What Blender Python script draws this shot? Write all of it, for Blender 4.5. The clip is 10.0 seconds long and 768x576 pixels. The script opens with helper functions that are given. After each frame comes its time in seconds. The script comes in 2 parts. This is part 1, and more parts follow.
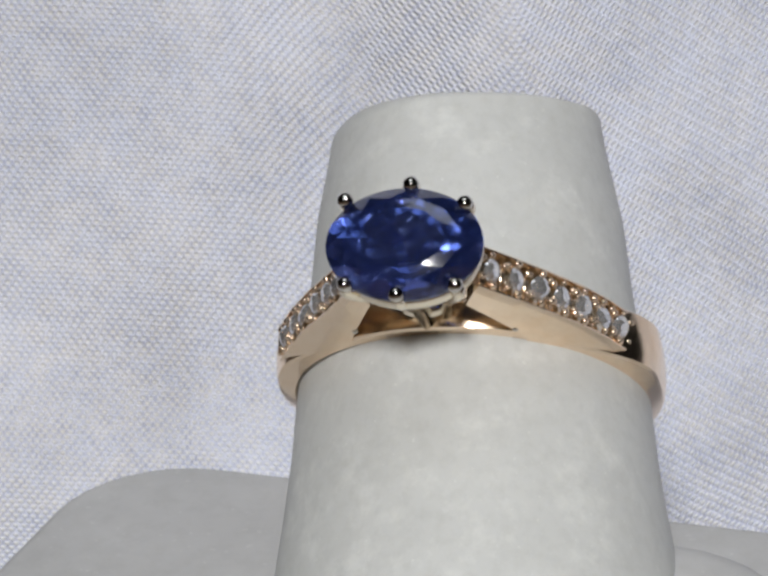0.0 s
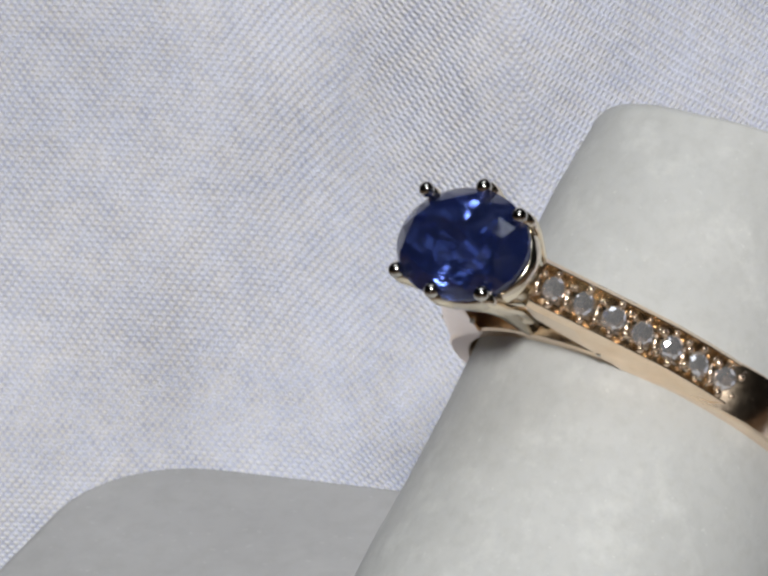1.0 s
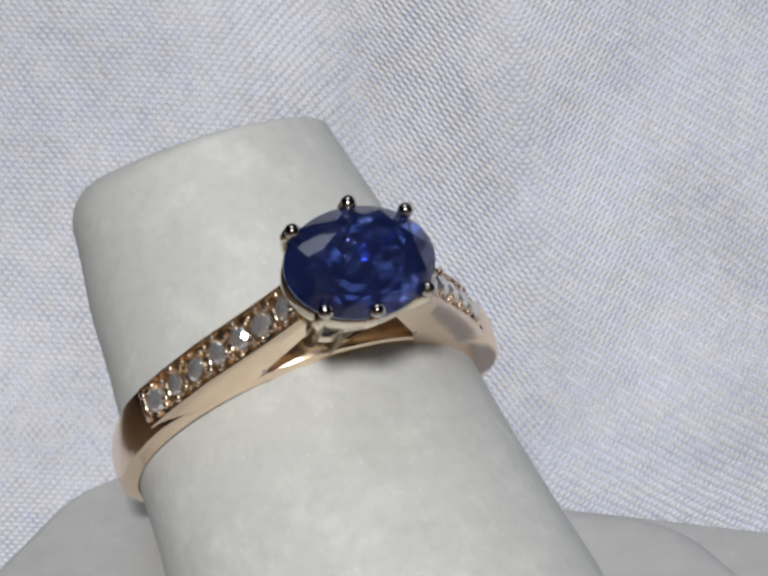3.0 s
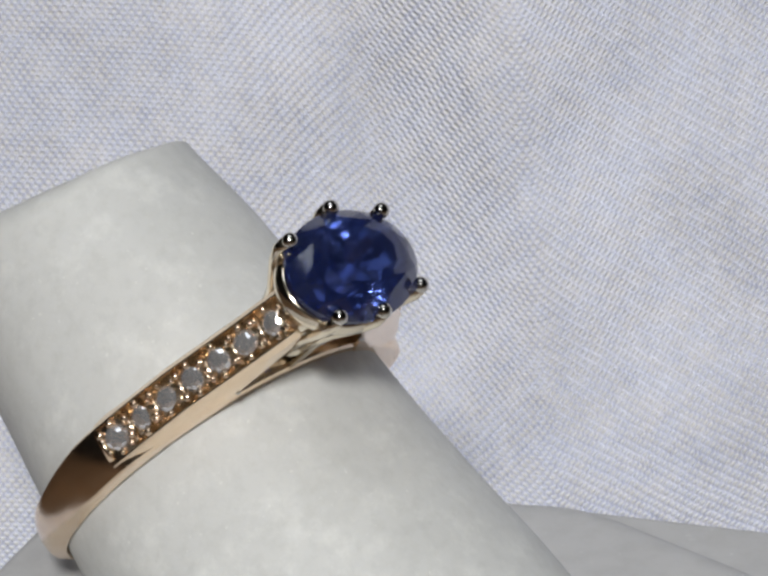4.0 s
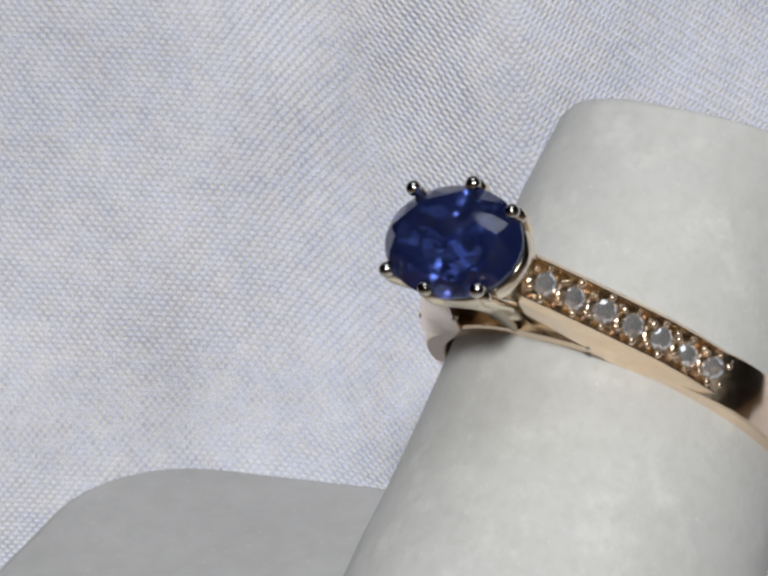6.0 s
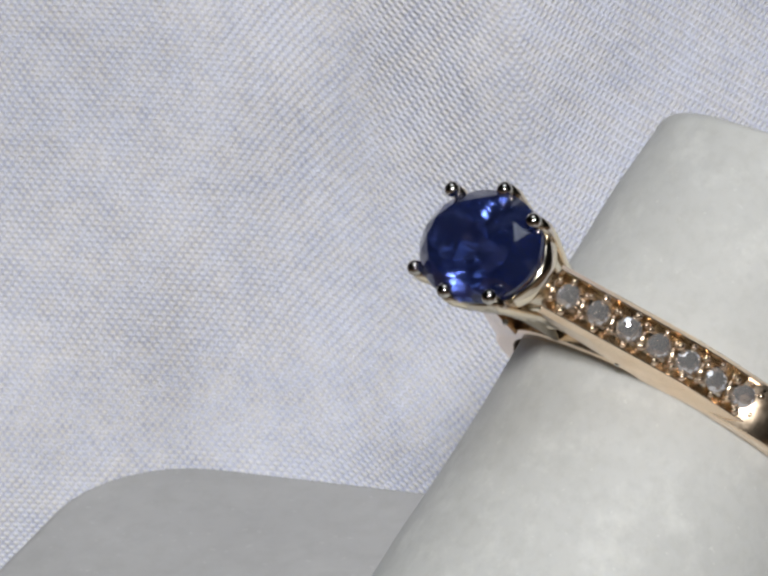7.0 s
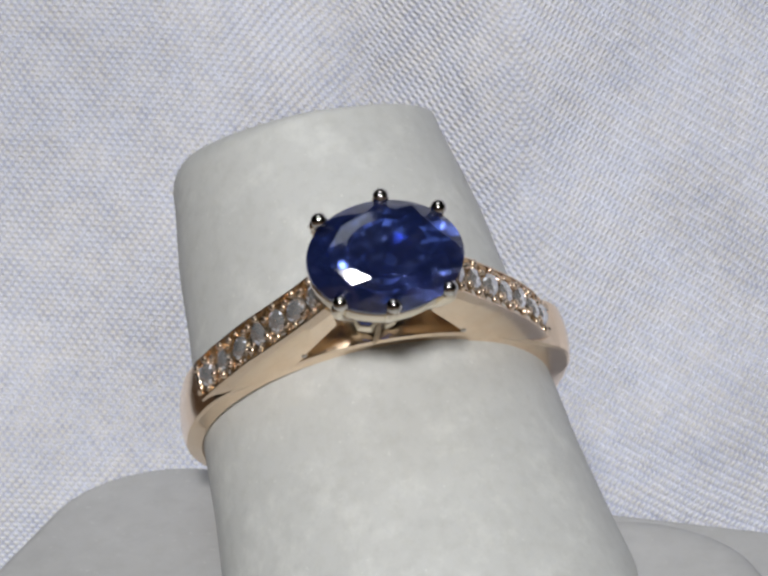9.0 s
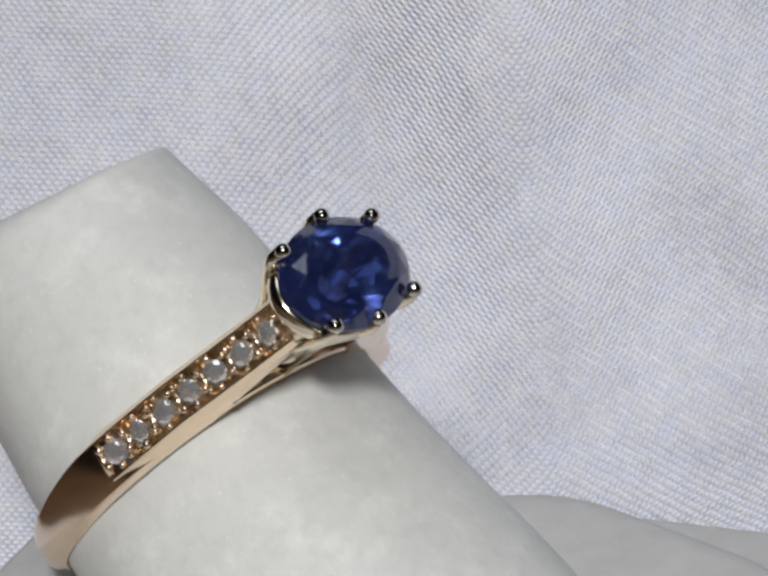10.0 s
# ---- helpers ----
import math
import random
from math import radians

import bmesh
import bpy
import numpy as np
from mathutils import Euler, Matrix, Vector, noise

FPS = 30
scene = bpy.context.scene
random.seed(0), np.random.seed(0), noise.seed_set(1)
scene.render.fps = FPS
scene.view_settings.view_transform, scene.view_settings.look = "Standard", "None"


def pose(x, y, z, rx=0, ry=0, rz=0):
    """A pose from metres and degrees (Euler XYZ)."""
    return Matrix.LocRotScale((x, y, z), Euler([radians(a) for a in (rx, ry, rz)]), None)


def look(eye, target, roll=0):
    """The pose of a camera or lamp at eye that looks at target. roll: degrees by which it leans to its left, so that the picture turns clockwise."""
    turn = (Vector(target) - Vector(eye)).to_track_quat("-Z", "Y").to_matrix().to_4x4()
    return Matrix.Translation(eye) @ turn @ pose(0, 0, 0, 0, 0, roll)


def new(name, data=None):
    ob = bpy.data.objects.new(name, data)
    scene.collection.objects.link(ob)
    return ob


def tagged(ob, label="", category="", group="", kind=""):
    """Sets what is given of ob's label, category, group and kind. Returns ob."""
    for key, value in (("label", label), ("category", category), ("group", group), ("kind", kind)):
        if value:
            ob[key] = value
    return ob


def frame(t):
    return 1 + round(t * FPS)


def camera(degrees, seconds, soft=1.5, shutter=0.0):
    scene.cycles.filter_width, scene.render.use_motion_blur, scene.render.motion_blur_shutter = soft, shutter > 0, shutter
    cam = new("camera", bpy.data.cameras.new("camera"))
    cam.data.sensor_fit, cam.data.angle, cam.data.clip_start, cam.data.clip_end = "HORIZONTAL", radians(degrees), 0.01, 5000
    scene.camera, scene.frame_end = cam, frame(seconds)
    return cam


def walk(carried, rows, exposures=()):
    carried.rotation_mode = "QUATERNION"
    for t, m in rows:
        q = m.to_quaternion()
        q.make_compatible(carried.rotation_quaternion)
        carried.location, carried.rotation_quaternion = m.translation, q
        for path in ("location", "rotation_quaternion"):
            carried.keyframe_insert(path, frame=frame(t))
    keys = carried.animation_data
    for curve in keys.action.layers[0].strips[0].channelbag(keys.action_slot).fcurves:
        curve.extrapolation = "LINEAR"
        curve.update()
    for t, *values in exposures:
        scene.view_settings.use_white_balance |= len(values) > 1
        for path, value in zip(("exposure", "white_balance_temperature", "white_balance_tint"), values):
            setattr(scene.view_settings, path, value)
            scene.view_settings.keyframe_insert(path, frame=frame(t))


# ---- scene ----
MM = 0.001
Z0 = 40.0          # height of the aim point above the table, in millimetres
cam = camera(15.0, 10.0, soft=2.9)
EYE = (-2.44 * MM, -137.04 * MM, (58.18 + Z0) * MM)
AIM = (-2.44 * MM, 0.0, Z0 * MM)
view = look(EYE, AIM, -3.88)
walk(cam, [(0.0, view), (10.0, view)], exposures=[(0.0, 0.0), (10.0, 0.0)])

# ---- light: one lamp above the camera, an added soft fill overhead, a dim room round the table ----
world = bpy.data.worlds.new("world")
world.use_nodes = True
scene.world = world
world.node_tree.nodes["Background"].inputs[0].default_value = (0.80, 0.88, 1.0, 1)
world.node_tree.nodes["Background"].inputs[1].default_value = 0.35


def area_lamp(name, eye, target, size, watts, colour):
    data = bpy.data.lights.new(name, "AREA")
    data.shape, data.size, data.energy, data.color = "DISK", size, watts, colour
    ob = new(name, data)
    ob.matrix_world = look(eye, target)
    return ob


area_lamp("desk_lamp_light", (-0.02, -0.33, 0.30), (0, 0.02, 0.03), 0.055, 1.46, (1.0, 0.985, 0.965))
# Soft fill added overhead; the room has no fixture there.
area_lamp("overhead_fill_light", (-0.08, -0.12, 1.15), (0, 0.03, 0.03), 0.7, 2.0, (0.86, 0.92, 1.0))


# ---- materials ----
def material(name, colour, rough=0.5, metal=0.0):
    m = bpy.data.materials.new(name)
    m.use_nodes = True
    b = m.node_tree.nodes["Principled BSDF"]
    b.inputs["Base Color"].default_value = (*colour, 1)
    b.inputs["Roughness"].default_value = rough
    b.inputs["Metallic"].default_value = metal
    return m, m.node_tree, b


def add(tree, kind, **values):
    n = tree.nodes.new(kind)
    for k, v in values.items():
        if k in n.inputs.keys():
            n.inputs[k].default_value = v
    return n


def noise_node(tree, scale, detail=3.0, rough=0.55):
    co = tree.nodes.new("ShaderNodeTexCoord")
    n = tree.nodes.new("ShaderNodeTexNoise")
    n.inputs["Scale"].default_value, n.inputs["Detail"].default_value, n.inputs["Roughness"].default_value = scale, detail, rough
    tree.links.new(co.outputs["Object"], n.inputs["Vector"])
    return n.outputs["Fac"]


def ramp(tree, fac, stops):
    r = tree.nodes.new("ShaderNodeValToRGB")
    e = r.color_ramp.elements
    while len(e) < len(stops):
        e.new(0.5)
    for k, (p, c) in zip(e, stops):
        k.position, k.color = p, (*c, 1)
    tree.links.new(fac, r.inputs[0])
    return r.outputs[0]


def calc(tree, op, a, b=None):
    n = tree.nodes.new("ShaderNodeMath")
    n.operation = op
    for i, v in enumerate((a, b)):
        if v is None:
            continue
        if isinstance(v, (int, float)):
            n.inputs[i].default_value = v
        else:
            tree.links.new(v, n.inputs[i])
    return n.outputs[0]


def mix(tree, kind, fac, a, b):
    n = tree.nodes.new("ShaderNodeMix")
    n.data_type, n.blend_type = "RGBA", kind
    for sock, v in ((n.inputs[0], fac), (n.inputs[6], a), (n.inputs[7], b)):
        if isinstance(v, (int, float)):
            sock.default_value = v
        elif isinstance(v, tuple):
            sock.default_value = (*v, 1)
        else:
            tree.links.new(v, sock)
    return n.outputs[2]


def bump(tree, bsdf, height, distance, strength=1.0):
    n = tree.nodes.new("ShaderNodeBump")
    n.inputs["Distance"].default_value, n.inputs["Strength"].default_value = distance, strength
    tree.links.new(height, n.inputs["Height"])
    tree.links.new(n.outputs[0], bsdf.inputs["Normal"])


def make_gold(name, light, dark, rough):
    m, t, b = material(name, light, rough, 1.0)
    n = noise_node(t, 900.0, 4.0)
    t.links.new(ramp(t, n, [(0.3, dark), (0.7, light)]), b.inputs["Base Color"])
    r = noise_node(t, 2600.0, 2.0)
    t.links.new(calc(t, "ADD", calc(t, "MULTIPLY", r, 0.12), rough - 0.06), b.inputs["Roughness"])
    bump(t, b, noise_node(t, 1500.0, 3.0), 0.00002, 0.35)
    return m


GOLD = make_gold("rose gold", (0.96, 0.785, 0.60), (0.92, 0.71, 0.51), 0.2)
PALE_GOLD = make_gold("pale gold", (0.88, 0.80, 0.66), (0.80, 0.70, 0.55), 0.16)
TIP = make_gold("rhodium-tipped metal", (0.62, 0.60, 0.56), (0.55, 0.52, 0.47), 0.1)


def make_finger(name, base, scale, veins):
    m, t, b = material(name, base, 0.55)
    low = noise_node(t, 170.0 * scale, 4.0, 0.6)
    fine = noise_node(t, 1100.0 * scale, 4.0, 0.65)
    fleck = noise_node(t, 330.0 * scale, 5.0, 0.7)
    c1 = ramp(t, low, [(0.25, tuple(x * 0.95 for x in base)), (0.5, base), (0.75, tuple(min(1, x * 1.04) for x in base))])
    c2 = ramp(t, fine, [(0.25, (0.89, 0.89, 0.88)), (0.55, (1, 1, 1))])
    c3 = ramp(t, fleck, [(0.52, (0, 0, 0)), (0.75, (veins, veins, 0.93 * veins))])
    speck = ramp(t, noise_node(t, 3600.0 * scale, 0.0), [(0.80, (0, 0, 0)), (0.86, (0.12, 0.12, 0.115))])
    stone = mix(t, "ADD", 1.0, mix(t, "MULTIPLY", 0.8, c1, c2), c3)
    t.links.new(mix(t, "ADD", 1.0, stone, speck), b.inputs["Base Color"])
    gloss = ramp(t, noise_node(t, 3600.0 * scale, 0.0), [(0.78, (0.55, 0.55, 0.55)), (0.85, (0.25, 0.25, 0.25))])
    t.links.new(gloss, b.inputs["Roughness"])
    b.inputs["Subsurface Weight"].default_value = 0.25
    b.inputs["Subsurface Radius"].default_value = (0.0016, 0.0015, 0.0013)
    b.inputs["Subsurface Scale"].default_value = 1.0
    b.inputs["Specular IOR Level"].default_value = 0.3
    bump(t, b, mix(t, "MIX", 0.5, low, fine), 0.0002, 0.25)
    return m


RESIN = make_finger("off-white stone resin", (0.66, 0.67, 0.655), 1.0, 0.11)
BASE_RESIN = make_finger("grey-white base resin", (0.56, 0.56, 0.56), 0.6, 0.03)


def make_gem(name, colour, ior, rough=0.0):
    m, t, b = material(name, colour, rough)
    b.inputs["Transmission Weight"].default_value = 1.0
    b.inputs["IOR"].default_value = ior
    return m


SAPPHIRE = make_gem("blue sapphire", (0.085, 0.138, 0.50), 1.77, 0.10)
sb = SAPPHIRE.node_tree.nodes["Principled BSDF"]
sb.inputs["Transmission Weight"].default_value = 0.93
sb.inputs["Coat Weight"].default_value, sb.inputs["Coat Roughness"].default_value = 0.04, 0.03
DIAMOND = make_gem("clear diamond", (0.98, 0.97, 0.98), 2.4, 0.0)
# Opaque white and metal shares stand in for the stones' inner sparkle.
DIAMOND.node_tree.nodes["Principled BSDF"].inputs["Transmission Weight"].default_value = 0.6
DIAMOND.node_tree.nodes["Principled BSDF"].inputs["Metallic"].default_value = 0.5


def make_satin():
    m, t, b = material("white satin weave", (0.76, 0.77, 0.82), 0.42)
    uv = t.nodes.new("ShaderNodeUVMap")
    sep = t.nodes.new("ShaderNodeSeparateXYZ")
    t.links.new(uv.outputs[0], sep.inputs[0])
    wob = calc(t, "ADD", noise_node(t, 120.0, 2.0), calc(t, "MULTIPLY", noise_node(t, 620.0, 2.0), 0.3))
    u = calc(t, "ADD", sep.outputs[0], calc(t, "MULTIPLY", wob, 0.6))
    v = calc(t, "ADD", sep.outputs[1], calc(t, "MULTIPLY", wob, 0.3))
    a = calc(t, "MULTIPLY", u, 2 * math.pi / 0.62)
    c = calc(t, "MULTIPLY", v, 2 * math.pi / 0.80)
    dots = calc(t, "MULTIPLY", calc(t, "COSINE", a), calc(t, "COSINE", c))
    rows = calc(t, "COSINE", calc(t, "MULTIPLY", c, 2.0))
    patch = calc(t, "ADD", calc(t, "MULTIPLY", noise_node(t, 95.0, 3.0), 1.3), 0.3)
    knot = calc(t, "ADD", calc(t, "MULTIPLY", noise_node(t, 1000.0, 1.0), 2.0), -0.05)
    h = calc(t, "ADD", calc(t, "MULTIPLY", dots, 0.37), calc(t, "MULTIPLY", rows, 0.12))
    h2 = calc(t, "ADD", calc(t, "MULTIPLY", calc(t, "MULTIPLY", h, knot), patch), 0.45)
    # Thread sparkle and the bluish shade between threads are put into this colour.
    weave = ramp(t, h2, [(0.12, (0.52, 0.54, 0.67)), (0.38, (0.885, 0.90, 1.0)), (0.58, (0.965, 0.975, 1.0)), (0.8, (1.0, 1.0, 1.0))])
    blotch = ramp(t, noise_node(t, 45.0, 3.0), [(0.3, (0.95, 0.965, 1.0)), (0.7, (1.0, 0.995, 0.99))])
    tint = ramp(t, noise_node(t, 700.0, 1.0), [(0.35, (0.955, 0.97, 1.0)), (0.65, (1.0, 0.985, 0.955))])
    col = mix(t, "MULTIPLY", 1.0, mix(t, "MULTIPLY", 1.0, weave, blotch), tint)
    t.links.new(col, b.inputs["Base Color"])
    shine = ramp(t, noise_node(t, 900.0, 1.0), [(0.58, (0.5, 0.5, 0.5)), (0.76, (0.2, 0.2, 0.2))])
    t.links.new(shine, b.inputs["Roughness"])
    b.inputs["Sheen Weight"].default_value = 0.1
    b.inputs["Specular IOR Level"].default_value = 0.5
    bump(t, b, calc(t, "MULTIPLY", h, patch), 0.0003, 1.0)
    return m


SATIN = make_satin()
WALL, wt, wb = material("dim room paint", (0.08, 0.08, 0.08), 0.8)
wt.links.new(ramp(wt, noise_node(wt, 3.0), [(0.3, (0.065, 0.065, 0.065)), (0.7, (0.095, 0.093, 0.09))]), wb.inputs["Base Color"])
WOOD, ot, ob_ = material("dark table wood", (0.12, 0.08, 0.05), 0.45)
ot.links.new(ramp(ot, noise_node(ot, 30.0, 5.0), [(0.3, (0.08, 0.05, 0.03)), (0.7, (0.16, 0.10, 0.06))]), ob_.inputs["Base Color"])


# ---- mesh helpers (all lengths in millimetres) ----
def part(name, bm, mat, parent=None, label="", smooth=True, m=None, sharp=0):
    if m is not None:
        bmesh.ops.transform(bm, matrix=m, verts=bm.verts)
    bmesh.ops.scale(bm, vec=(MM, MM, MM), verts=bm.verts)
    bmesh.ops.recalc_face_normals(bm, faces=bm.faces)
    me = bpy.data.meshes.new(name)
    bm.to_mesh(me)
    bm.free()
    for p in me.polygons:
        p.use_smooth = smooth
    if sharp:
        me.set_sharp_from_angle(angle=radians(sharp))
    me.materials.append(mat)
    ob = new(name, me)
    if parent:
        ob.parent = parent
    return tagged(ob, label)


def again(ob, m, parent):
    """One more object on the same mesh."""
    o = new(ob.name.split(".")[0], ob.data)
    o.parent = parent
    o.matrix_basis = m
    return o


def loft(bm, rings, closed=True, caps=True):
    """Quads between rings of equally many points."""
    vs = [[bm.verts.new(p) for p in r] for r in rings]
    n = len(rings[0])
    for a, b in zip(vs, vs[1:]):
        for i in range(n if closed else n - 1):
            bm.faces.new((a[i], a[(i + 1) % n], b[(i + 1) % n], b[i]))
    if caps:
        bm.faces.new(vs[0])
        bm.faces.new(list(reversed(vs[-1])))
    return vs


def tube(bm, points, radii, sides=10, flat=1.0):
    """A round bar along points, with a radius at each."""
    pts = [Vector(p) for p in points]
    rings = []
    side = None
    for i, p in enumerate(pts):
        d = (pts[min(i + 1, len(pts) - 1)] - pts[max(i - 1, 0)]).normalized()
        if side is None:
            side = d.orthogonal().normalized()
        side = (side - d * side.dot(d)).normalized()
        up = d.cross(side)
        r = radii[i]
        rings.append([p + side * (r * math.cos(a)) + up * (r * flat * math.sin(a)) for a in [2 * math.pi * k / sides for k in range(sides)]])
    loft(bm, rings)


def ball(bm, centre, r, squash=(1, 1, 1), seg=14):
    m = Matrix.Translation(centre) @ Matrix.Diagonal((*squash, 1))
    bmesh.ops.create_uvsphere(bm, u_segments=seg, v_segments=max(6, seg // 2 + 1), radius=r, matrix=m)


def rounded_plate(bm, x0, x1, y0, y1, z0, z1, corner, edge, steps=8, wide=1.0):
    """A slab with round corners and a soft upper edge."""
    rings = []
    prof = [(0.0, z0)] + [(wide * edge * (1 - math.cos(a)), z1 - edge + edge * math.sin(a)) for a in [math.pi / 2 * k / 7 for k in range(8)]]
    for inset, z in prof:
        ring = []
        for cx, cy, a0 in ((x1 - corner, y1 - corner, 0), (x0 + corner, y1 - corner, 90), (x0 + corner, y0 + corner, 180), (x1 - corner, y0 + corner, 270)):
            for k in range(steps + 1):
                a = radians(a0 + 90 * k / steps)
                r = max(corner - inset, 0.3)
                ring.append((cx + r * math.cos(a), cy + r * math.sin(a), z))
        rings.append(ring)
    loft(bm, rings)


# ---- the room and the table ----
def box(bm, lo, hi):
    m = Matrix.Translation([(a + b) / 2 for a, b in zip(lo, hi)]) @ Matrix.Diagonal((*[b - a for a, b in zip(lo, hi)], 1))
    bmesh.ops.create_cube(bm, size=1.0, matrix=m)


def structure(name, lo, hi, mat, label, category):
    bm = bmesh.new()
    box(bm, lo, hi)
    return tagged(part(name, bm, mat), label, category, kind="structure")


structure("floor", (-1600, -1600, -850), (1600, 1600, -760), WALL, "dim grey room floor under the table", "floor")
structure("ceiling", (-1600, -1600, 1500), (1600, 1600, 1560), WALL, "dim grey ceiling of the room", "ceiling")
structure("wall_north", (-1600, 1600, -760), (1600, 1660, 1500), WALL, "dim grey painted room wall", "wall")
structure("wall_south", (-1600, -1660, -760), (1600, -1600, 1500), WALL, "dim grey painted room wall", "wall")
structure("wall_east", (1600, -1600, -760), (1660, 1600, 1500), WALL, "dim grey painted room wall", "wall")
structure("wall_west", (-1660, -1600, -760), (-1600, 1600, 1500), WALL, "dim grey painted room wall", "wall")


def table():
    top = new("table")
    top.location = (0, 0.1, 0)
    bm = bmesh.new()
    rounded_plate(bm, -500, 500, -450, 350, -28, -1, 15, 4)
    part("tabletop", bm, WOOD, top)
    for x in (-450, 450):
        for y in (-400, 300):
            bm = bmesh.new()
            tube(bm, [(x, y, -760), (x, y, -400), (x, y, -27)], [20, 24, 28], 12)
            part("leg", bm, WOOD, top)
    return tagged(top, "dark wooden table under the white cloth", "table")


table()


def satin_cloth():
    """A white cloth that lies on the table and rises behind the stand, with a soft pleat."""
    bm = bmesh.new()
    lay = bm.loops.layers.uv.new("UVMap")
    nx, ns = 280, 150
    flat, bend, rise, lean = 62.0, 22.0, 110.0, radians(66)
    arc = bend * lean
    total = flat + arc + rise
    grid = []
    for j in range(ns + 1):
        s = total * j / ns
        if s < flat:
            y, z, ny, nz = 38 - flat + s, 0.0, 0.0, 1.0
        elif s < flat + arc:
            a = (s - flat) / bend
            y, z, ny, nz = 38 + bend * math.sin(a), bend * (1 - math.cos(a)), -math.sin(a), math.cos(a)
        else:
            d = s - flat - arc
            y, z = 38 + bend * math.sin(lean) + d * math.cos(lean), bend * (1 - math.cos(lean)) + d * math.sin(lean)
            ny, nz = -math.sin(lean), math.cos(lean)
        up = min(1.0, max(0.0, (s - flat) / 60.0))
        row = []
        for i in range(nx + 1):
            x = -60 + 180 * i / nx
            q = x + 0.12 * (s - flat - 60)
            h = up * (2.0 * math.exp(-((q - 6.0) / 6.0) ** 2) - 3.0 * math.exp(-((q + 5.5) / 6.0) ** 2) + 0.5 * math.sin(q / 17.0 + 0.6))
            h += 0.35 * noise.noise((x / 14, s / 18, 3.1)) + 0.9 * up * noise.noise((x / 40, s / 45, 7.7))
            # The right side, out of view, is turned up to reflect white in the band.
            curl = 0.018 * max(0.0, x - 52.0) ** 2 * max(0.0, min(1.0, (y - 5.0) / 35.0))
            row.append((bm.verts.new((x, y + ny * h, z + curl + max(nz * h, -0.2 if s < flat else -9))), x, s))
        grid.append(row)

    def soft_ramp(x, w=0.7):
        return 0.5 * (x + math.sqrt(x * x + w * w))

    def shear(x):
        """The pleat pulls the threads: they slope one way beside it and the other way across it."""
        return -(0.12 * x + 0.38 * soft_ramp(x + 8.0, 3.0) - 1.10 * soft_ramp(x - 8.5))
    for j in range(ns):
        for i in range(nx):
            q = (grid[j][i], grid[j][i + 1], grid[j + 1][i + 1], grid[j + 1][i])
            f = bm.faces.new([k[0] for k in q])
            for lp, k in zip(f.loops, q):
                lp[lay].uv = (k[1], k[2] - shear(k[1]))
    return tagged(part("satin_cloth", bm, SATIN), "white satin cloth draped softly behind the ring stand", "cloth")


satin_cloth()


# ---- the display: a fixed base plate, and a turning foot with a leaning finger ----
def display_base():
    bm = bmesh.new()
    rounded_plate(bm, -30, 30, -26, 19.2, 0.3, 17.85, 7.8, 1.2)
    ob = part("display_base", bm, BASE_RESIN, None)
    ob.matrix_basis = pose(0, 0, 0, 0, 0, -22)
    return tagged(ob, "smooth grey-white display base plate on the cloth", "display base")


display_base()

TILT = Matrix.Rotation(radians(47.29), 4, Vector((47.28, -0.01, 1.14)).normalized())
LOCAL = Matrix.Translation((-1.655, 3.536, 0.544)) @ TILT      # ring space to turntable space, millimetres
LOCAL_M = Matrix.Translation((-1.655 * MM, 3.536 * MM, 0.544 * MM)) @ TILT
ZC = -20.46        # centre of the hoop below the prong tips


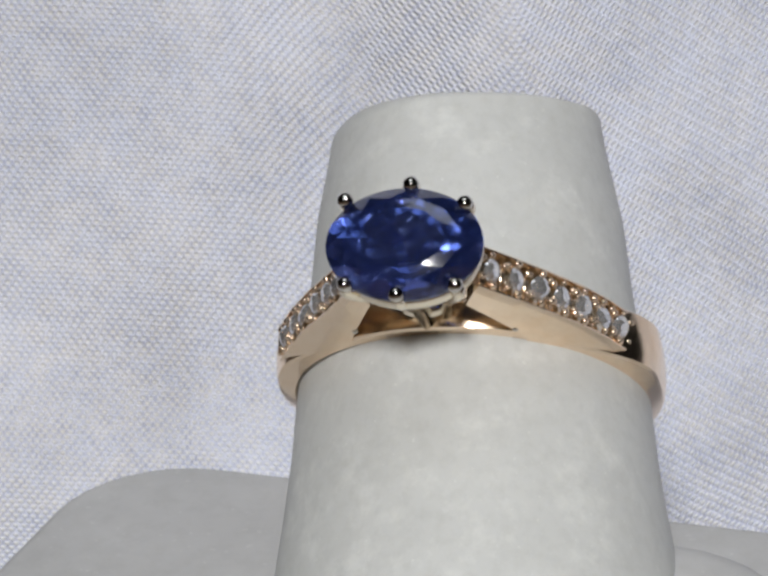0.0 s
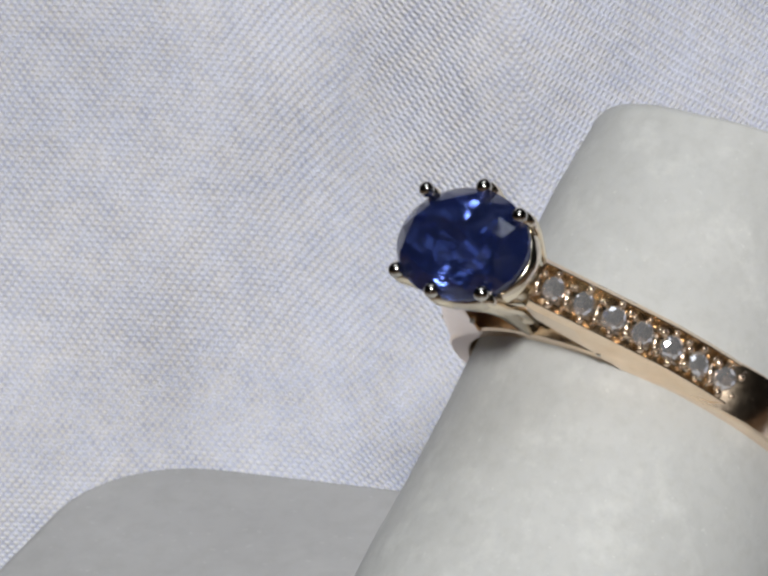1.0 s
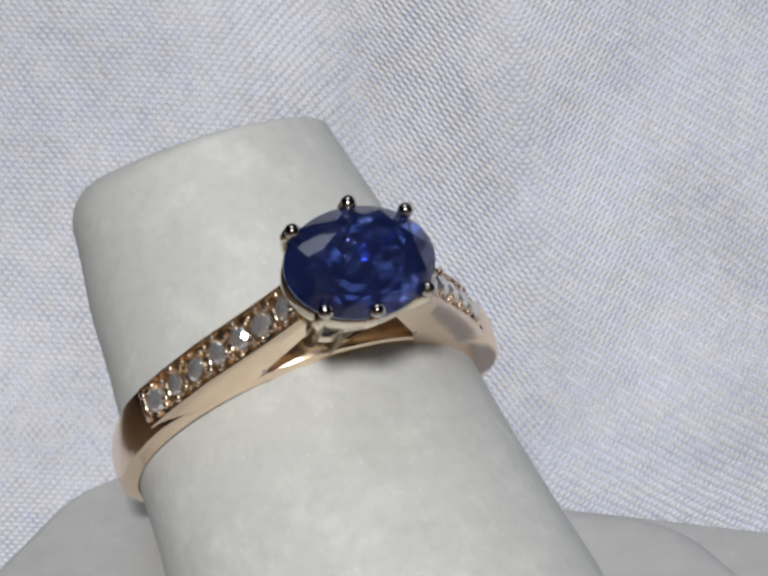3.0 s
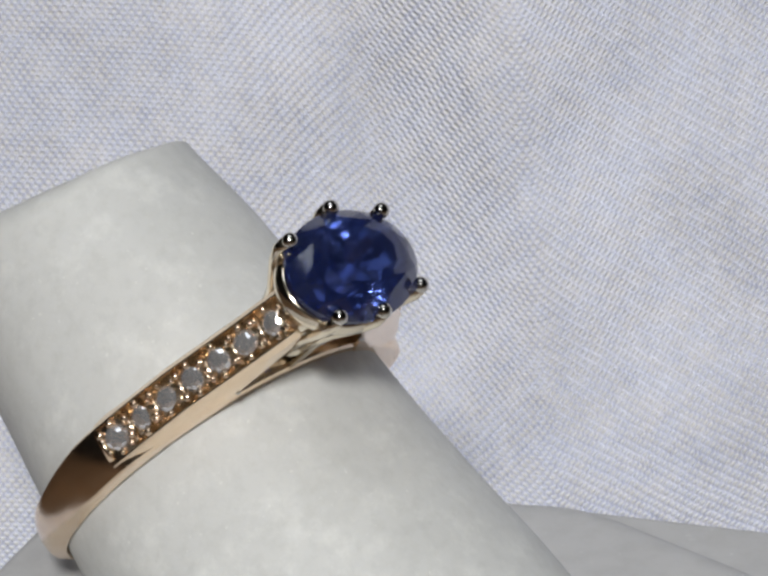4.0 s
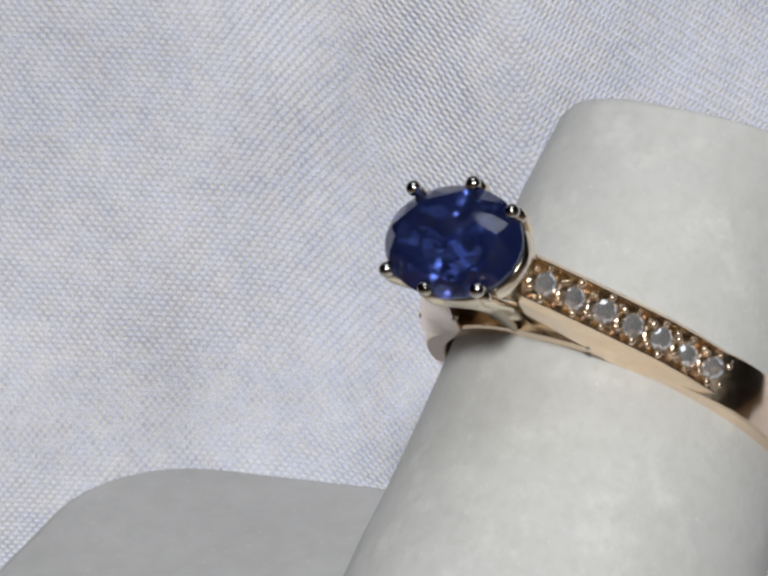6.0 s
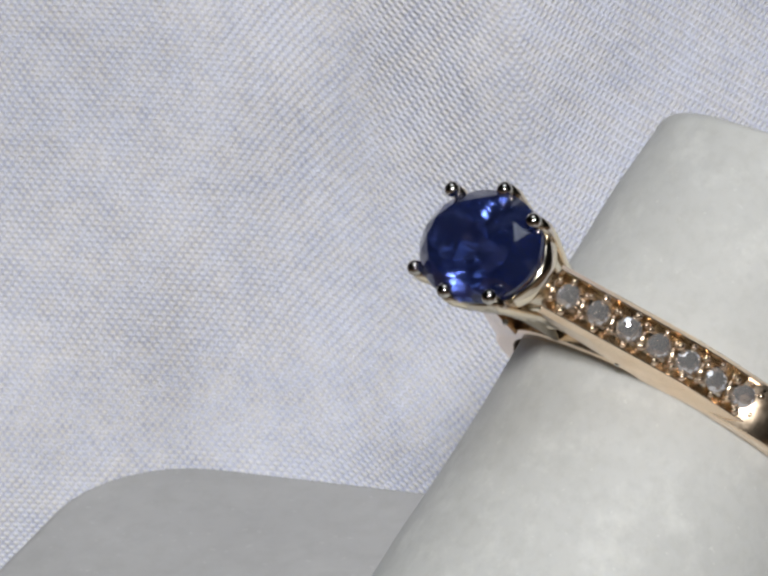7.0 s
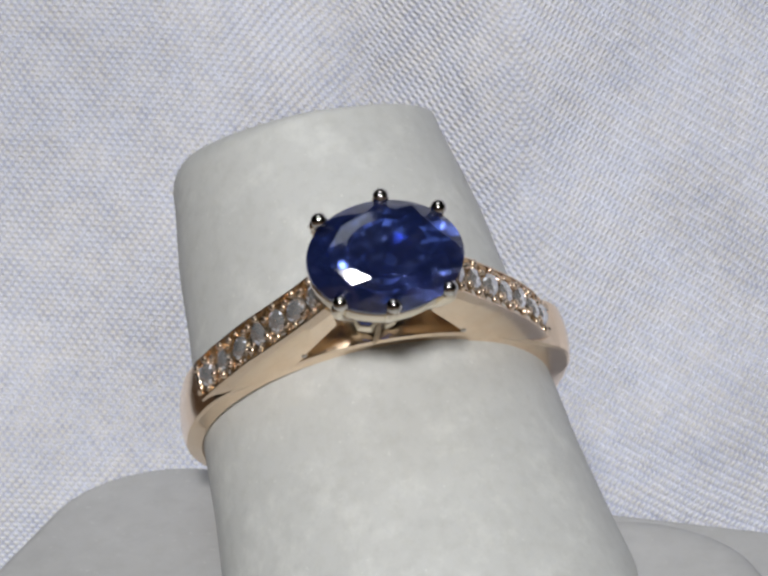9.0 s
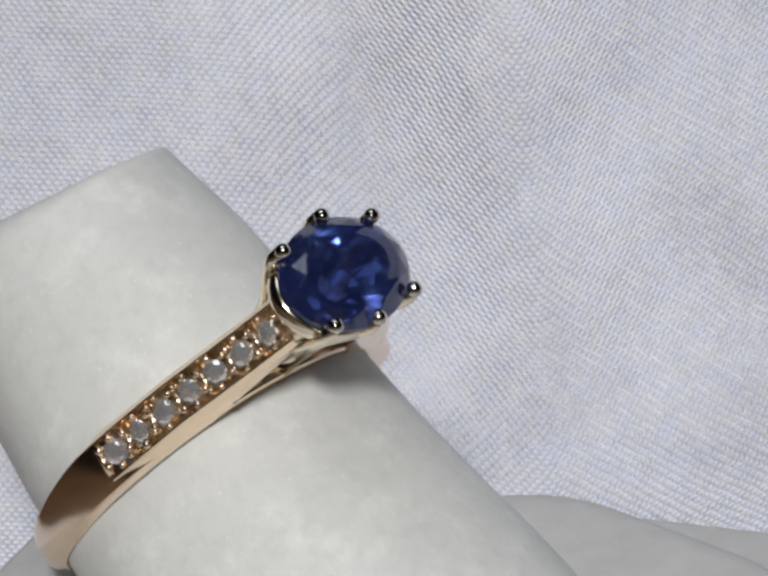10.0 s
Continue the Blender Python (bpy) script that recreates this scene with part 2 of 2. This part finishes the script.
def display_stand():
    stand = new("ring_display_stand")
    bm = bmesh.new()
    prof = [(-40, 13.4), (-30, 12.96), (-20, 12.41), (-14, 11.83), (-10, 11.22), (-6, 10.7), (0, 10.2), (5, 9.55), (9, 9.2), (14, 8.3), (17, 7.9)]

    def girth(y):
        for (y0, r0), (y1, r1) in zip(prof, prof[1:]):
            if y <= y1:
                return r0 + (r1 - r0) * (y - y0) / (y1 - y0)
        return prof[-1][1]

    def skin(a, y, r):
        """A point of the finger: round, a little uneven, with one worn cheek."""
        e = 1.0 + 0.010 * noise.noise((math.cos(a) * 1.5, math.sin(a) * 1.5, y / 7)) - 0.030 * math.exp(-((a - 2.5) / 0.5) ** 2)
        return (0.99 + r * e * math.cos(a) - 0.065 * y, y - 0.3, ZC + 0.21 - 0.024 * y + r * e * math.sin(a))
    n = 96
    rings = []
    for k in range(61):
        y = -40 + 51.0 * k / 60
        rings.append([skin(2 * math.pi * q / n, y, girth(y)) for q in range(n)])
    # the sawn tip: a slanting flat end, crisp on one side and rounded over on the other
    for k in range(1, 19):
        ring = []
        for q in range(n):
            a = 2 * math.pi * q / n
            soft = 0.5 - 0.5 * math.cos(a - 0.75)
            end = 16.3 - 1.8 * math.sin(a) + 0.12 * noise.noise((2 * math.cos(a), 2 * math.sin(a), 4.0))
            rc = 0.3 + 3.3 * soft ** 1.15
            if k <= 6:
                y = 11.0 + (end - rc - 11.0) * k / 6
                r = girth(y)
            elif k <= 14:
                b = math.pi / 2 * (k - 6) / 8
                y = end - rc + rc * math.sin(b)
                r = girth(end - rc) - rc + rc * math.cos(b)
            else:
                w = (k - 14) / 4
                r = (girth(end - rc) - rc) * (1 - 0.97 * w)
                y = end * (1 - w) + 16.3 * w
            ring.append(skin(a, y, r))
        rings.append(ring)
    loft(bm, rings)
    part("finger", bm, RESIN, stand, m=LOCAL)
    bm = bmesh.new()
    rounded_plate(bm, -4.0, 18.3, -14.0, 12.5, -22.1, -20.8, 8.5, 1.1, wide=2.5)
    part("foot", bm, BASE_RESIN, stand)
    return tagged(stand, "off-white stone-like display finger leaning back on its square foot", "ring stand")


stand = display_stand()


# ---- the ring ----
def oval(scale, k, n, z, off=0.0):
    a = 2 * math.pi * (k + off) / n
    return (-0.1 + 4.2 * scale * math.cos(a), 0.33 + 3.15 * scale * math.sin(a), z)


def gem_oval(bm):
    for k in range(8):
        bm.verts.new(oval(0.20, k, 8, -3.62, 0.5))
    for k in range(12):
        bm.verts.new(oval(0.54, k, 12, 0.42))
        bm.verts.new(oval(0.73, k, 12, 0.23, 0.5))
        bm.verts.new(oval(0.89, k, 12, -0.15))
    for k in range(16):
        bm.verts.new(oval(0.80, k, 16, -1.74, 0.5))
        bm.verts.new(oval(0.52, k, 16, -2.80))
    for k in range(48):
        bm.verts.new(oval(1.0, k, 48, -0.62))
        bm.verts.new(oval(1.0, k, 48, -0.86))
    bmesh.ops.convex_hull(bm, input=bm.verts)


def gem_round(bm, r):
    for k in range(8):
        a = 2 * math.pi * k / 8
        b = a + math.pi / 8
        bm.verts.new((0.42 * r * math.cos(a), 0.42 * r * math.sin(a), 0.40 * r))
        bm.verts.new((0.64 * r * math.cos(b), 0.64 * r * math.sin(b), 0.33 * r))
        bm.verts.new((r * math.cos(a), r * math.sin(a), 0))
        bm.verts.new((r * math.cos(b), r * math.sin(b), 0))
        bm.verts.new((0.86 * r * math.cos(a), 0.86 * r * math.sin(a), 0.19 * r))
        bm.verts.new((0.62 * r * math.cos(b), 0.62 * r * math.sin(b), -0.36 * r))
    bm.verts.new((0, 0, -0.85 * r))
    bmesh.ops.convex_hull(bm, input=bm.verts)


# outer line of each shoulder, from the head to its end
STRIPS = {1: [(3.6, -3.1), (5.2, -5.1), (6.85, -7.3), (8.4, -9.5), (9.75, -11.7), (10.75, -13.9)],
          -1: [(3.4, -3.3), (4.58, -5.8), (5.9, -8.2), (7.3, -10.6), (8.5, -12.85), (9.45, -15.0)]}
GAP_TIPS = {1: (4.95, -9.3), -1: (4.2, -9.6)}     # where the gap beside the head runs out
SAG = 0.05         # the shoulders drift down the finger by this much per millimetre


def along(d, s):
    """Point and direction on the shoulder's outer line, d from 0 (head) to 1."""
    pts = [Vector((x, 0, z)) for x, z in STRIPS[s]]
    lens = [(b - a).length for a, b in zip(pts, pts[1:])]
    left = d * sum(lens)
    for a, b, l in zip(pts, pts[1:], lens):
        if left <= l or b is pts[-1]:
            return a + (b - a) * (left / l), (b - a).normalized()
        left -= l


def shoulder(ring, s):
    """One raised shoulder with its row of diamonds between two rails; s is 1 or -1."""
    bm = bmesh.new()
    n = 40
    rings = []
    tip = GAP_TIPS[s]
    for k in range(n + 1):
        p, d = along(k / n, s)
        # underside: from the head to the tip of the gap, then along the hoop
        g = k / n
        if g < 0.30:
            w = g / 0.30
            lo = Vector((2.6 + (tip[0] - 2.6) * w, 0, -5.4 + (tip[1] + 5.4) * w))
        else:
            w = (g - 0.30) / 0.70
            a = radians(66.6 - 34.7 * w)
            r = 11.5 - 1.1 * min(1.0, w / 0.16)
            lo = Vector((r * math.cos(a) + 0.4 * s, 0, ZC + 0.2 + r * math.sin(a)))
        hw, hb = 1.4, 1.4 + 0.2 * min(1, g / 0.3)
        wall, deep = 0.34, 0.42
        nrm = Vector((-d.z, 0, d.x))
        if nrm.x < 0:
            nrm = -nrm
        prof = [(lo, -hb), (p - nrm * 0.42, -hw), (p - nrm * 0.06, -hw + 0.22), (p, -hw + 0.27), (p, -hw + wall), (p - nrm * deep, -hw + wall + 0.03),
                (p - nrm * deep, hw - wall - 0.03), (p, hw - wall), (p, hw - 0.27), (p - nrm * 0.06, hw - 0.22), (p - nrm * 0.42, hw), (lo, hb)]
        rings.append([(s * q.x, y + SAG * min(0.0, q.z + 10.0), q.z) for q, y in prof])
    loft(bm, rings)
    bmesh.ops.recalc_face_normals(bm, faces=bm.faces)
    arm = part("shoulder", bm, GOLD, ring, "tapered rose gold shoulder set with small diamonds", sharp=28)
    bm = bmesh.new()
    ball(bm, (s * (tip[0] - 0.12), -1.5, tip[1] + 0.3), 0.19, seg=12)
    part("drilled_bead", bm, TIP, arm, "tiny bright bead at the tip of the gap")
    return arm


def gem_reflector(arm, s):
    """Pale strip added on the channel floor under the diamonds, to brighten them."""
    bm = bmesh.new()
    rings = []
    for k in range(13):
        p, d = along(0.02 + 0.96 * k / 12, s)
        nrm = Vector((-d.z, 0, d.x))
        if nrm.x < 0:
            nrm = -nrm
        a, b = p - nrm * 0.37, p - nrm * 0.43
        off = SAG * min(0.0, p.z + 10.0)
        rings.append([(s * a.x, -1.06 + off, a.z), (s * a.x, 1.06 + off, a.z), (s * b.x, 1.06 + off, b.z), (s * b.x, -1.06 + off, b.z)])
    loft(bm, rings)
    part("pale_reflector", bm, PALE_GOLD, arm)


def jewels(arm, s, gem, bead, plate):
    for k in range(7):
        p, d = along((k + 0.55) / 7.12, s)
        nrm = Vector((-d.z, 0, d.x))
        if nrm.x < 0:
            nrm = -nrm
        x_axis = Vector((s * d.x, 0, d.z))
        z_axis = Vector((s * nrm.x, 0, nrm.z))
        y_axis = z_axis.cross(x_axis)
        rot = Matrix((x_axis, y_axis, z_axis)).transposed().to_4x4()
        spin = pose(0, 0, 0, random.uniform(-16, 16), random.uniform(-16, 16), random.uniform(0, 45))
        c = Vector((s * p.x, SAG * min(0.0, p.z + 10.0), p.z)) - z_axis * 0.1
        again(gem, Matrix.Translation(c * MM) @ rot @ spin, arm)
        # a rosette of beads holds each stone
        for turn in (35, 90, 145, 215, 270, 325):
            w = radians(turn + random.uniform(-9, 9))
            reach = 0.84 if turn in (90, 270) else 0.98
            q = c + x_axis * (reach * math.cos(w)) + y_axis * (reach * math.sin(w)) + z_axis * random.uniform(0.0, 0.14)
            again(bead, Matrix.Translation(q * MM) @ Matrix.Scale(random.uniform(0.6, 1.05), 4), arm)
        if k == 6:
            for rise in (0.16, 0.36):
                again(plate, Matrix.Translation((c + x_axis * 0.92 + z_axis * rise) * MM) @ rot, arm)
        for e in (-0.5, 0.5):
            if k > 0 and e < 0:
                continue
            q = c + x_axis * (e * 1.8) + z_axis * 0.02
            again(plate, Matrix.Translation(q * MM) @ rot, arm)


def hoop(bm):
    """The band: snug on the finger, thin under the head, rounded outside lower down."""
    n = 128
    rings = []
    for k in range(n):
        a = 2 * math.pi * k / n + math.pi / 2
        up = math.sin(a)
        top = max(0.0, min(1.0, (up - 0.55) / 0.2))
        ro = 11.2 - 0.2 * max(0.0, -up) + 0.45 * (1 - top) * max(0.0, min(1.0, up / 0.5))
        ro += (0.45 if math.cos(a) > 0 else 0.1) * math.exp(-((up - 0.42) / 0.17) ** 2)
        ro -= 0.2 * max(0.0, -math.cos(a)) * max(0.0, up + 0.2)
        hw = 1.3 + 0.22 * max(0.0, min(1.0, (up + 0.6) / 0.6))
        ht = hw - 0.1 - 0.3 * (1 - max(0.0, min(1.0, (up + 0.1) / 0.4)))
        ri, r_mid = 10.2, 10.7
        c, s_ = math.cos(a), math.sin(a)
        prof = [(ri, -hw + 0.1), (ri + 0.1, -hw), (ro - 0.22, -ht - 0.06), (ro - 0.05, -ht + 0.06), (ro + 0.06, -ht * 0.6), (ro + 0.12, 0.0), (ro + 0.06, ht * 0.6),
                (ro - 0.05, ht - 0.06), (ro - 0.22, ht + 0.06), (ri + 0.1, hw), (ri, hw - 0.1)]
        lean = SAG * 1.6 * min(0.0, r_mid * s_ + ZC + 10.0)
        rings.append([(0.97 + r * c, y + lean, ZC + 0.12 + r * s_) for r, y in prof])
    rings.append(rings[0])
    loft(bm, rings, caps=False)
    bmesh.ops.remove_doubles(bm, verts=bm.verts, dist=0.001)


PRONGS = [(-3.30, 2.63), (0.20, 3.51), (3.12, 2.40), (-3.05, -2.08), (-0.31, -2.67), (2.80, -2.15)]


def build_ring():
    ring = new("ring")
    bm = bmesh.new()
    hoop(bm)
    part("band", bm, GOLD, ring, "polished rose gold band", sharp=28)
    bm = bmesh.new()
    gem_oval(bm)
    part("sapphire", bm, SAPPHIRE, ring, "oval faceted deep blue sapphire", sharp=6)
    for x, y in PRONGS:
        bm = bmesh.new()
        out = Vector((x, y - 0.33, 0))
        o = out.normalized()
        c = Vector((0, 0.33, 0))
        tube(bm, [c + out * 0.34 + Vector((0, 0, -9.2)), c + out * 0.62 + Vector((0, 0, -4.8)), c + out * 0.93 + Vector((0, 0, -2.2)),
                  c + out + o * 0.10 + Vector((0, 0, -1.0)), c + out + o * 0.04 + Vector((0, 0, -0.25))], [0.42, 0.40, 0.36, 0.36, 0.36], 12)
        leg = part("prong", bm, PALE_GOLD, ring)
        bm = bmesh.new()
        ball(bm, c + out - o * 0.03 + Vector((0, 0, -0.08)), 0.44, (1, 1, 0.95), 18)
        part("tip", bm, TIP, leg, "rounded dark bright prong tip")
    # gallery rails of the head
    for scale, z, r, flat in ((0.90, -2.0, 0.34, 1.7), (0.42, -7.8, 0.40, 1.2)):
        bm = bmesh.new()
        rings = []
        for k in range(65):
            a = 2 * math.pi * k / 64
            p = Vector(oval(scale, k, 64, z))
            o = Vector((math.cos(a), math.sin(a), 0))
            rings.append([p + o * (r * 0.8 * math.cos(b)) + Vector((0, 0, r * flat * math.sin(b))) for b in [2 * math.pi * q / 10 for q in range(10)]])
        loft(bm, rings, caps=False)
        bmesh.ops.remove_doubles(bm, verts=bm.verts, dist=0.001)
        part("gallery_rail", bm, PALE_GOLD, ring, "pale gold gallery rail of the head")
    bm = bmesh.new()
    rings = []
    for k in range(65):
        c0, c1 = Vector(oval(0.90, k, 64, -2.3)), Vector(oval(0.70, k, 64, -4.3 - 0.25 * math.cos(6 * math.pi * k / 64)))
        rings.append([c0, c0 * 0.93 + Vector((0, 0.02, -0.16)), c1 * 0.92 + Vector((0, 0.02, -0.3)), c1])
    loft(bm, rings, caps=False)
    bmesh.ops.remove_doubles(bm, verts=bm.verts, dist=0.001)
    part("basket", bm, PALE_GOLD, ring, "pale gold tapered basket under the stone", sharp=30)
    # struts from the head down to the band
    for y in (-1.25, 1.25):
        bm = bmesh.new()
        tube(bm, [(0.1, y * 1.5 + 0.3, -2.6), (0.1, y * 1.05 + 0.2, -5.0), (0.1, y * 0.85, -9.6)], [1.0, 0.75, 0.5], 16, 0.5)
        part("strut", bm, PALE_GOLD, ring)
    gem = bead = plate = None
    for s in (1, -1):
        arm = shoulder(ring, s)
        if gem is None:
            bm = bmesh.new()
            gem_round(bm, 0.70)
            gem = part("diamond", bm, DIAMOND, arm, "small round clear diamond", smooth=False)
            bm = bmesh.new()
            ball(bm, (0, 0, 0), 0.25, seg=10)
            bead = part("bead", bm, GOLD, arm)
            bm = bmesh.new()
            tube(bm, [(0, -0.9, -0.3), (0, 0.9, -0.3)], [0.22, 0.22], 8)
            plate = part("setting_bar", bm, GOLD, arm)
        jewels(arm, s, gem, bead, plate)
        gem_reflector(arm, s)
    for ob in (gem, bead, plate):
        bpy.data.objects.remove(ob)
    return tagged(ring, "rose gold ring with oval blue sapphire and diamond-set shoulders", "ring")


ring = build_ring()

# ---- the turning: seconds, degrees of turn, slips of the stand in millimetres, and its rocking in degrees ----
TURNS = [
    (0.0, -11.2, -0.32, 0.04, 0.13, 0, 0), (0.5, -29.0, -0.05, -0.2, 0.22, 0, 0), (1.0, -43.1, 0.19, 0.09, 0.0, 0, 0), (1.5, -43.4, -0.15, 0.05, -0.01, 0, 0),
    (1.8, -41.0, -0.17, 0.02, 0.0, 0, 0), (2.0, -34.2, -0.23, 0.0, 0.02, 0, 0), (2.2, -21.8, -0.28, 0.0, 0.0, 0, 0), (2.5, -2.3, -0.41, -0.01, -0.27, 0, 0),
    (3.0, 21.6, -0.40, 0.2, -0.25, -0.4, 0.4), (3.2, 33.0, -0.40, 0.1, -0.2, -0.3, 0.8), (3.7, 46.5, 0.1, 0.2, 0.0, 0, 1.8), (4.3, 32.5, 0.75, 0.5, 0.10, -0.3, 3.2),
    (4.5, 24.6, 1.29, 0.7, 0.38, -0.5, 3.9), (4.7, 12.5, 0.45, 0.3, 0.12, -0.3, 2.0), (5.0, -0.1, -0.37, 0.15, -0.1, -0.4, 0), (5.5, -23.8, -0.31, 0.0, 0.12, 0, 0),
    (6.0, -38.7, 0.06, 0.10, 0.12, 0, 0), (6.2, -45.4, 0.30, 0.06, 0.08, 0, 0), (6.7, -52.0, 0.5, 0.1, 0.0, 0, 0), (7.3, -46.6, 0.46, 0.04, -0.11, 0, 0.4),
    (7.5, -38.4, 0.16, 0.0, -0.09, 0.3, 0.5), (8.0, -37.4, 0.15, 0.0, -0.02, 0.2, 0.4), (8.5, -15.5, -0.19, -0.12, -0.01, 0, 0), (9.0, 9.6, 0.2, 0.05, -0.22, 0, 0),
    (9.5, 35.2, 0.08, 0.1, -0.2, -0.9, 0.6), (10.0, 43.8, -0.18, 0.38, -0.28, -0.2, 0),
]


def motions():
    poses = [(t, pose(x * MM, y * MM, (z + Z0) * MM, rx, ry, a)) for t, a, x, y, z, rx, ry in TURNS]
    walk(stand, poses)
    walk(ring, [(t, m @ LOCAL_M) for t, m in poses])


motions()
